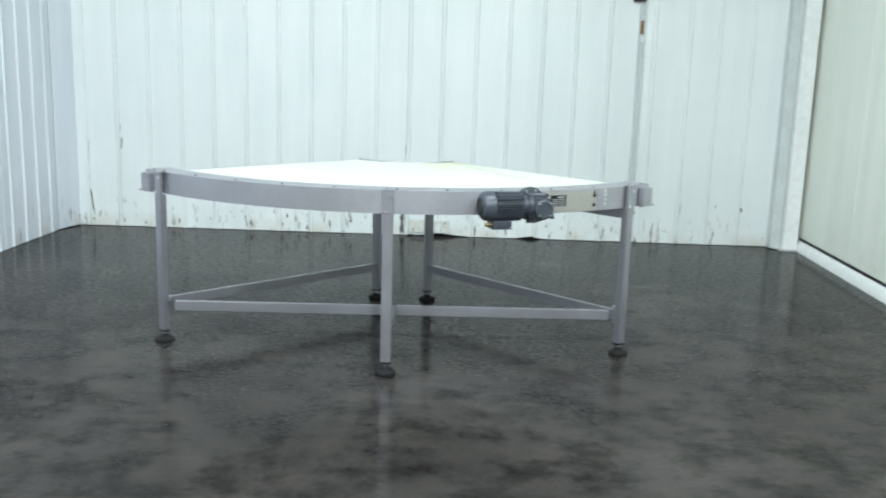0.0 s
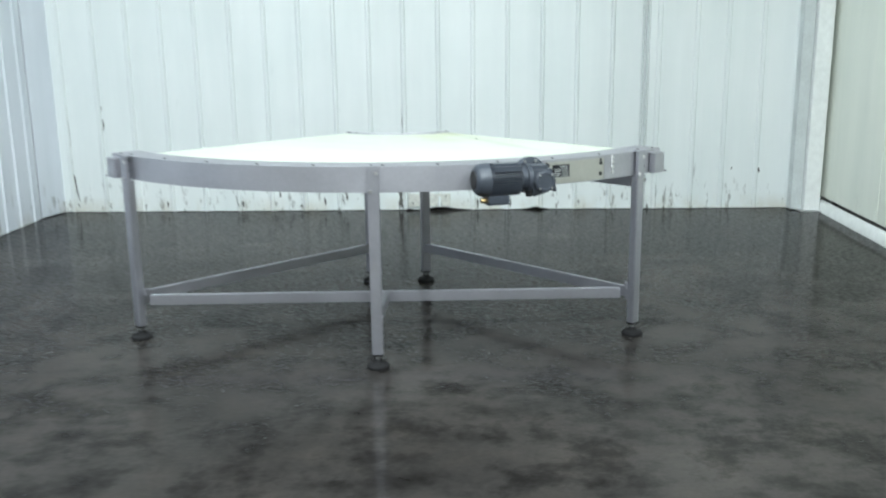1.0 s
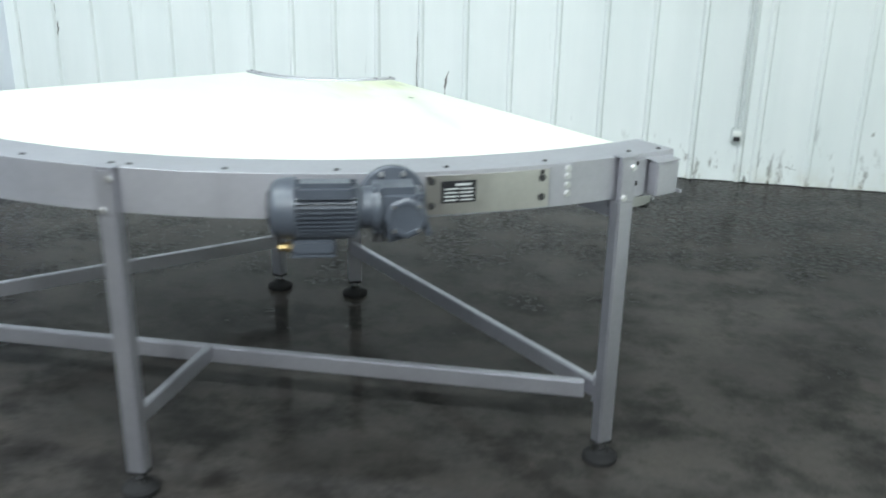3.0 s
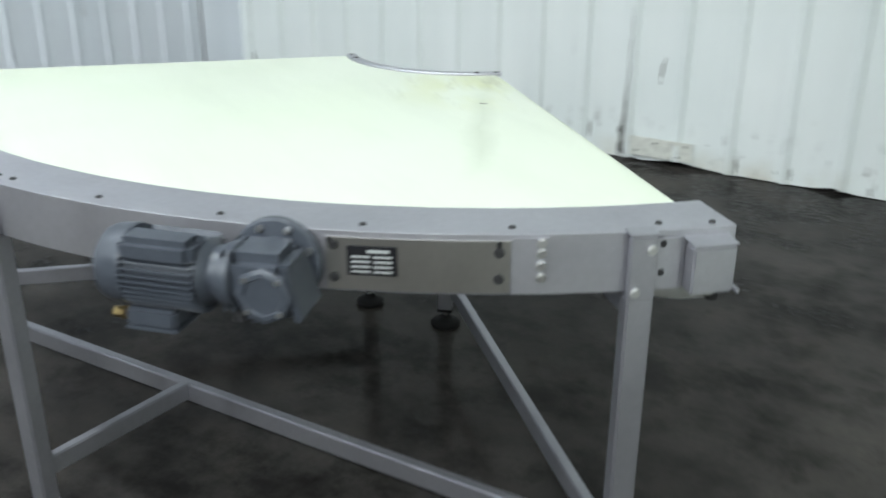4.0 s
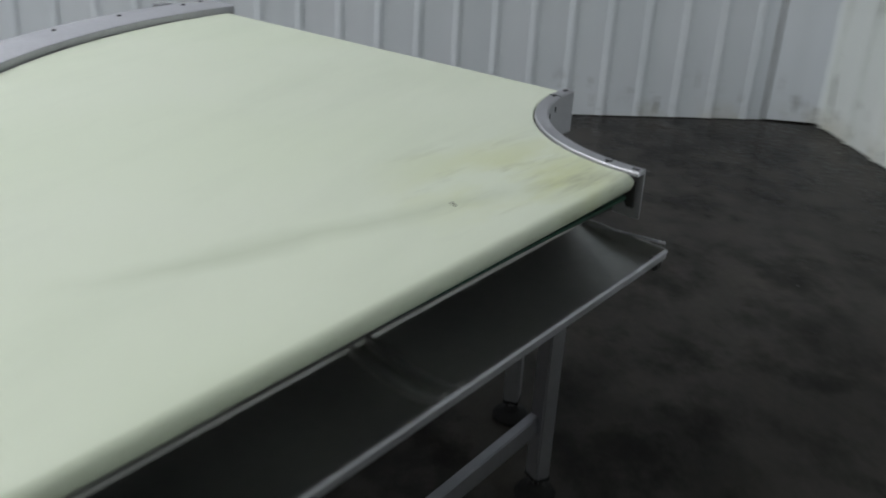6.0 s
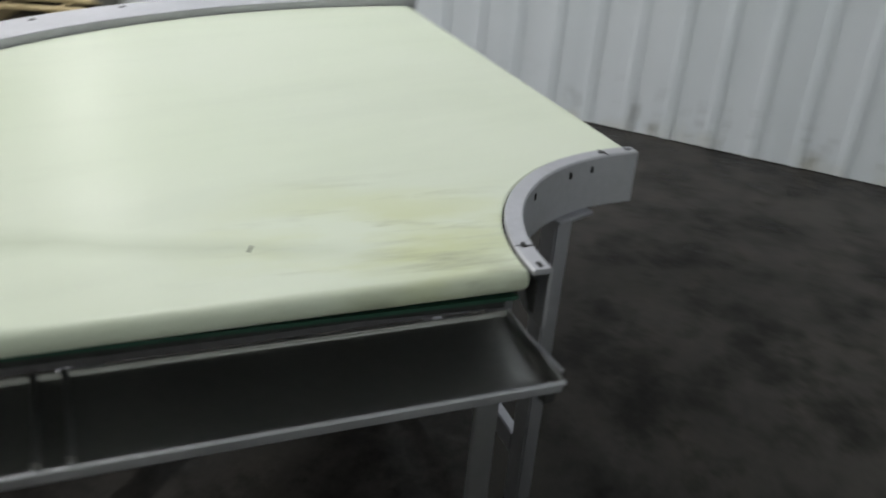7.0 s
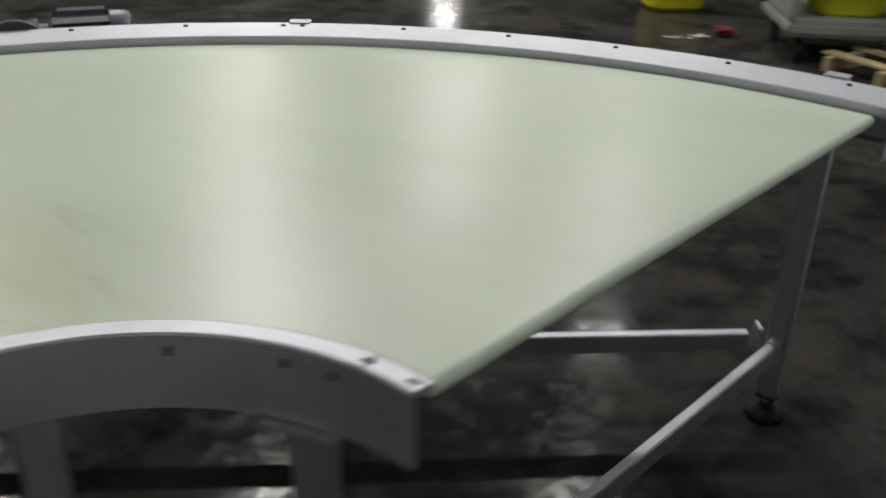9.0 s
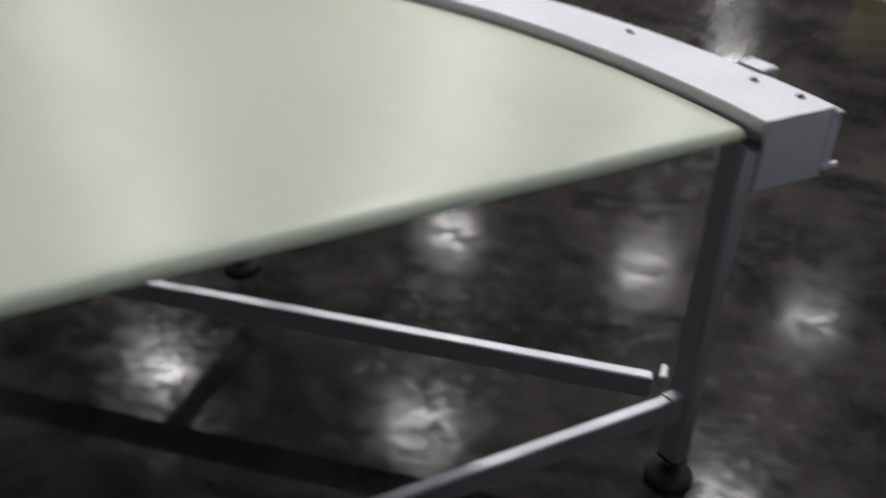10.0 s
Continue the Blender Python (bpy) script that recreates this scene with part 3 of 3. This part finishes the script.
def outer_leg(a, out=0.0):
    m = polar(R_OUT + out, a)
    shape = B()
    box(shape, (0.040, 0.050, 0.738), m @ pose(-0.002, 0, 0.064 + 0.369), 0.004)
    box(shape, (0.017, 0.050, 0.122), m @ pose(0.0095, 0, 0.857), 0.003)
    leg = part("leg", shape, TUBE, conveyor, "satin square tube leg")
    part("top_tab", box(B(), (0.040, 0.054, 0.004), m @ pose(-0.001, 0, TOP + 0.002), 0.0015), TUBE, leg)
    for dy, z in ((0.014, 0.893), (-0.012, 0.812)):
        again("bolt", bolt_mesh, leg, m @ pose(0.018, dy, z))
    part("leg_cap", box(B(), (0.042, 0.052, 0.010), m @ pose(-0.002, 0, 0.062), 0.002), RUBBER, leg)
    foot(leg, m @ pose(-0.002, 0, 0))
    return m


LEG_R, LEG_M, LEG_L = -50.0, -90.6, -130.8
for a, out in ((LEG_R, 0.008), (LEG_M, 0.004), (LEG_L, 0.020)):
    outer_leg(a, out)
INNER = ((0.160, -0.398), (-0.172, -0.398))
for x, y in INNER:
    m = pose(x, y, 0, 0, 0, math.degrees(math.atan2(y, x)))
    leg = part("leg", box(B(), (0.040, 0.050, 0.735), m @ pose(0, 0, 0.064 + 0.3675), 0.004), TUBE, conveyor, "satin square tube leg")
    if x < 0:
        part("top_plate", box(B(), (0.084, 0.104, 0.008), m @ pose(-0.004, 0, 0.794), 0.002), TUBE, leg)
    part("leg_cap", box(B(), (0.042, 0.052, 0.010), m @ pose(0, 0, 0.062), 0.002), RUBBER, leg)
    foot(leg, m)


def beam(name, p, q, w, h, label=""):
    """A tube from p to q (centres), w wide and h high."""
    p, q = Vector(p), Vector(q)
    d = q - p
    m = Matrix.Translation((p + q) / 2) @ d.to_track_quat("X", "Z").to_matrix().to_4x4()
    return part(name, box(B(), (d.length, w, h), m, 0.003), TUBE, conveyor, label)


def at(r, a):
    return r * math.cos(radians(a)), r * math.sin(radians(a))


ZB = 0.211
CHORD_Y = -1.445
beam("chord_beam", (-1.173, -1.474, ZB), (1.155, -1.416, ZB), 0.028, 0.052, "long satin tube between the end legs")
for a, (ix, iy) in ((LEG_R, INNER[0]), (LEG_L, INNER[1])):
    ox, oy = at(R_OUT - 0.03, a)
    beam("radial_beam", (ox, oy, ZB + 0.006), (ix, iy - 0.02, ZB + 0.006), 0.026, 0.052)
    if ix > 0:
        beam("cross_beam", (ox, oy, 0.772), (ix, iy, 0.772), 0.030, 0.052)
    cx, cy = at(R_OUT - 0.012, a)
    part("joint_bracket", box(B(), (0.05, 0.03, 0.07), pose(cx, cy, ZB, 0, 0, a), 0.003), TUBE, conveyor)
    sgn = 1 if ix > 0 else -1
    part("clip", box(B(), (0.012, 0.045, 0.03), pose(1.185 * sgn + (0 if sgn > 0 else -0.01), CHORD_Y + 0.024 * sgn + 0.004, ZB + 0.036, 0, 0, 0), 0.003), TUBE, conveyor, "bright angle clip")
beam("stub_beam", (*at(R_OUT - 0.02, LEG_M), ZB + 0.006), (0.0, CHORD_Y, ZB + 0.006), 0.026, 0.048)


# added dark strip: covers the beam so the gap above the tray looks shaded
part("gap_shade_strip", box(B(), (1.27, 0.004, 0.036), pose(0, 0, 0, 0, 0, -45) @ pose(1.085, -0.062, 0.834), 0.001), DARK, conveyor, "added dark strip for the shaded gap below the belt end")


# drip tray under the nose at one end
def tray_frame():
    """x along the end edge outwards from the centre, y away from the belt's end, z up."""
    return pose(0, 0, 0, 0, 0, -45)


def tray_profile():
    return [(-0.122, 0.760), (-0.119, 0.753), (-0.108, 0.749), (-0.085, 0.743), (-0.055, 0.736), (-0.020, 0.730), (0.015, 0.728), (0.042, 0.730), (0.059, 0.736), (0.066, 0.747)]


TRAY_A, TRAY_B = 0.402, 1.776
TRAY_MID, TRAY_LONG = (TRAY_A + TRAY_B) / 2, TRAY_B - TRAY_A
tray_m = tray_frame() @ Matrix(((0, 0, 1, 0), (1, 0, 0, 0), (0, 1, 0, 0), (0, 0, 0, 1)))
sheet_line = tray_profile()
shell = sheet_line + [(y + 0.001, z - 0.0025) for y, z in reversed(sheet_line)]
tray = part("drip_tray", extrude(B(), shell, TRAY_LONG, tray_m @ pose(0, 0, TRAY_MID)), TRAY, conveyor, "shallow curved stainless drip tray")
for u in (TRAY_A, TRAY_B):
    # an end cheek that stands a little above the trough
    cheek = [(y, z - 0.001) for y, z in sheet_line] + [(0.066, 0.752), (-0.122, 0.764)]
    part("tray_end", extrude(B(), cheek, 0.003, tray_m @ pose(0, 0, u)), TRAY, tray)
    part("end_rim", rod(B(), 0.0028, 0.0028, 0.188, tray_frame() @ pose(u, -0.028, 0.758) @ pose(0, 0, 0, 93.7, 0, 0), 8), STEEL, tray, "rolled rim of the tray end")
part("front_hem", rod(B(), 0.005, 0.005, TRAY_LONG + 0.012, tray_m @ pose(0.067, 0.744, TRAY_MID), 10), STEEL, tray, "folded front hem")
part("hem_flat", box(B(), (TRAY_LONG, 0.0025, 0.012), tray_frame() @ pose(TRAY_MID, 0.0705, 0.738), 0.0006), STEEL, tray)
part("back_hem", rod(B(), 0.003, 0.003, TRAY_LONG, tray_m @ pose(-0.122, 0.759, TRAY_MID), 8), TRAY, tray)
for u in (1.075, 1.115):
    lift = sheet_line[1:]
    rib = [(y, z + 0.0005) for y, z in lift] + [(y, z + 0.014) for y, z in reversed(lift)]
    part("tray_joint", extrude(B(), rib, 0.009, tray_m @ pose(0, 0, u)), BRIGHT, tray)
for u in (TRAY_A + 0.018, TRAY_B - 0.018):
    part("tray_hook", box(B(), (0.022, 0.024, 0.022), tray_frame() @ pose(u, 0.056, 0.722), 0.003), DARK, tray)
for u in (0.425, 1.735):
    wedge = [(-0.050, 0.880), (-0.004, 0.880), (-0.004, 0.826), (-0.018, 0.826)]
    part("end_bracket", extrude(B(), wedge, 0.004, tray_m @ pose(0, 0, u)), DARK, conveyor)

# ---- gear motor on the rail face ----
MA = -73.2
axis = polar(R_OUT + 0.095, MA, 0.864)               # local y along the curve, towards the gearbox
motor = part("gear_motor", lathe(B(), [(0.050, -0.112), (0.060, -0.110), (0.060, 0.036), (0.056, 0.042), (0.044, 0.050), (0.044, 0.078)], axis @ pose(0, 0, 0, -90, 0, 0) @ pose(0, 0, 0.0), 40), MOTOR, conveyor,
             "blue-grey painted electric gear motor")
fin = B()
box(fin, (0.020, 0.140, 0.0026), pose(0.063, -0.026, 0), 0.0008)
fin_mesh = mesh_of("cooling_fin", fin, MOTOR)
for k in range(35):
    ang = -78 + k * 9
    again("cooling_fin", fin_mesh, motor, axis @ pose(0, -0.008, 0, 0, ang, 0))
part("fan_cover", lathe(B(), [(0.030, -0.164), (0.052, -0.161), (0.064, -0.152), (0.070, -0.138), (0.073, -0.104), (0.071, -0.100)], axis @ pose(0, 0, 0, -90, 0, 0), 40), MOTOR, motor, "rounded fan cover")
part("fan_grille", lathe(B(), [(0.040, -0.167), (0.040, -0.163)], axis @ pose(0, 0, 0, -90, 0, 0), 24), DARK, motor)
part("top_shroud", box(B(), (0.066, 0.140, 0.046), axis @ pose(0.034, -0.034, 0.050), 0.012), MOTOR, motor)
tbox = part("terminal_box", box(B(), (0.085, 0.098, 0.036), axis @ pose(0.006, -0.064, -0.083), 0.006), MOTOR, motor, "square terminal box")
part("gland", rod(B(), 0.011, 0.011, 0.030, axis @ pose(0.03, -0.128, -0.085, 90, 0, 0), 8), BRASS, motor, "brass cable gland")
part("gland_nut", rod(B(), 0.014, 0.014, 0.008, axis @ pose(0.03, -0.120, -0.085, 90, 0, 0), 6), BRASS, motor)
part("terminal_lid", box(B(), (0.088, 0.101, 0.006), axis @ pose(0.006, -0.064, -0.103), 0.002), MOTOR, motor)
GA = -69.5
gear = polar(R_OUT + 0.004, GA, 0.860)
part("mounting_flange", lathe(B(), [(0.080, 0.0), (0.082, 0.003), (0.082, 0.014), (0.078, 0.018), (0.050, 0.022), (0.050, 0.030)], gear @ pose(0, 0, 0, 0, 90, 0), 48), MOTOR, motor, "round mounting flange")
for k in range(8):
    part("flange_bolt", rod(B(), 0.007, 0.007, 0.008, gear @ pose(0.022, 0.068 * math.cos(k * math.pi / 4 + 0.4), 0.068 * math.sin(k * math.pi / 4 + 0.4), 0, 90, 0), 6), BRIGHT, motor)
gb = B()
box(gb, (0.108, 0.128, 0.092), gear @ pose(0.078, -0.004, 0.010), 0.018)
box(gb, (0.080, 0.100, 0.062), gear @ pose(0.074, 0.010, -0.044, 14, 0, 0), 0.014)
box(gb, (0.070, 0.060, 0.050), gear @ pose(0.082, -0.048, -0.020, -12, 0, 0), 0.014)
rod(gb, 0.052, 0.048, 0.050, gear @ pose(0.085, -0.062, 0.002, 90, 0, 0), 28)
gearbox = part("gearbox", gb, MOTOR, motor, "cast angular gearbox housing")
part("gearbox_cover", lathe(B(), [(0.050, 0.0), (0.051, 0.005), (0.044, 0.009), (0.036, 0.010), (0.034, 0.007)], gear @ pose(0.131, 0.020, -0.012, 0, 90, 0), 8), MOTOR, motor, "eight-sided gearbox cover")
for k in range(4):
    q = math.pi / 4 + k * math.pi / 2
    part("cover_bolt", rod(B(), 0.005, 0.005, 0.006, gear @ pose(0.141, 0.020 + 0.041 * math.cos(q), -0.012 + 0.041 * math.sin(q), 0, 90, 0), 6), BRIGHT, gearbox)
part("gearbox_rib", box(B(), (0.11, 0.012, 0.10), gear @ pose(0.072, 0.064, -0.014, 14, 0, 0), 0.004), MOTOR, motor)
for dy in (-0.052, -0.038):
    part("gearbox_rib", box(B(), (0.09, 0.005, 0.11), gear @ pose(0.086, dy, 0.004), 0.002), MOTOR, motor)
part("drain_plug", rod(B(), 0.015, 0.015, 0.03, gear @ pose(0.095, -0.040, -0.064), 6), DARK, motor)
part("coupling_ring", lathe(B(), [(0.056, -0.010), (0.058, -0.006), (0.058, 0.008), (0.054, 0.012)], axis @ pose(0, 0.082, 0, -90, 0, 0), 32), MOTOR, motor)

# rating plate: black with bars of print
pm = polar(R_OUT + 0.005, -64.4, 0.866)
plate = part("rating_plate", box(B(), (0.003, 0.090, 0.056), pm, 0.001), PLATE, conveyor, "black rating plate with silver print bars")
part("print_bar", box(B(), (0.001, 0.040, 0.006), pm @ pose(0.0021, 0.012, 0.019)), PRINT, plate)
for k in range(4):
    for y, w in ((-0.020, 0.034), (0.020, 0.034)):
        part("print_bar", box(B(), (0.001, w, 0.0036), pm @ pose(0.0021, y, 0.008 - 0.0095 * k)), PRINT, plate)


conveyor.matrix_basis = pose(0, 0, 0, 0, 0, 0.4)


# ---- loose things in the hall beyond ----
def tub(name, m, w, d, h, label, material, group=""):
    t = thing(name, label, "tub", group=group)
    bm = B()
    rings = []
    for z, k in ((0, 0.80), (0.02, 0.86), (h * 0.9, 1.0), (h, 1.06), (h, 1.02), (h * 0.9, 0.96), (0.04, 0.80)):
        ring = []
        for j in range(28):
            a = 2 * math.pi * j / 28
            c, s = math.cos(a), math.sin(a)
            e = (abs(c) ** 4 + abs(s) ** 4) ** -0.25
            ring.append(bm.verts.new(m @ Vector((w / 2 * k * c * e, d / 2 * k * s * e, z))))
        rings.append(ring)
    for p, q in zip(rings, rings[1:]):
        for j in range(28):
            bm.faces.new((p[j], p[(j + 1) % 28], q[(j + 1) % 28], q[j]))
    bm.faces.new(rings[0])
    bm.faces.new(rings[-1])
    part("tub_body", bm, material, t)
    return t


tub("yellow_tub", pose(-2.31, -6.55, 0, 0, 0, 5), 0.50, 0.42, 0.55, "bright yellow plastic tub standing on the dark floor", YELLOW)
cart = thing("utility_cart", "grey plastic utility cart on black castors", "cart")
CM = pose(-3.10, -5.23, 0, 0, 0, -7)
deck = B()
box(deck, (0.98, 0.72, 0.10), CM @ pose(0, 0, 0.21), 0.03)
part("deck", deck, CARTGREY, cart)
for dx, dy in ((-0.46, 0), (0.46, 0)):
    part("end_panel", box(B(), (0.05, 0.70, 0.45), CM @ pose(dx, dy, 0.48), 0.015), CARTGREY, cart)
part("upper_deck", box(B(), (0.98, 0.72, 0.06), CM @ pose(0, 0, 0.73), 0.02), CARTGREY, cart)
for dx in (-0.4, 0.4):
    for dy in (-0.28, 0.28):
        part("castor", rod(B(), 0.07, 0.07, 0.035, CM @ pose(dx, dy, 0.07, 0, 90, 0), 20), RUBBER, cart)
        part("fork", box(B(), (0.05, 0.05, 0.07), CM @ pose(dx, dy, 0.135), 0.006), DARK, cart)
tub("yellow_tub", CM @ pose(0.08, 0.02, 0.263), 0.50, 0.42, 0.30, "bright yellow plastic tub standing on the cart deck", YELLOW)

pallet = thing("wooden_pallet", "pale wooden pallet boards lying on the dark floor", "pallet")
PM = pose(-3.44, -4.72, 0, 0, 0, -62)
for k in range(3):
    part("runner", box(B(), (0.04, 0.95, 0.085), PM @ pose(-0.36 + 0.36 * k, 0.1, 0.043), 0.004), WOOD, pallet).parent = pallet
for k in range(4):
    part("board", box(B(), (0.86, 0.09, 0.018), PM @ pose(0, -0.30 + 0.26 * k, 0.095), 0.003), WOOD, pallet)

rag = thing("red_rag", "crumpled red rag on the floor", "rag")
bm = B()
bmesh.ops.create_icosphere(bm, subdivisions=3, radius=0.060, matrix=pose(-2.42, -5.60, 0.035))
for v in bm.verts:
    d = v.co - Vector((-2.42, -5.60, 0.035))
    d *= 1 + 0.9 * noise.noise(v.co * 22)
    v.co = Vector((-2.42 + d.x, -5.60 + d.y * 0.8, max(0.002, 0.035 + d.z * 0.5)))
part("cloth", bm, RED, rag)
rnd = random.Random(4)
for k in range(7):
    scrap = tagged(part("paper_scrap", box(B(), (rnd.uniform(0.04, 0.11), 0.012, 0.004), pose(-2.14 + rnd.uniform(-0.16, 0.16), -5.60 + rnd.uniform(-0.07, 0.07), 0.003, 0, 0, rnd.uniform(-40, 40)), 0.001), PAPER),
                   "small white scrap on the dark floor", "scrap", "scraps on the floor")
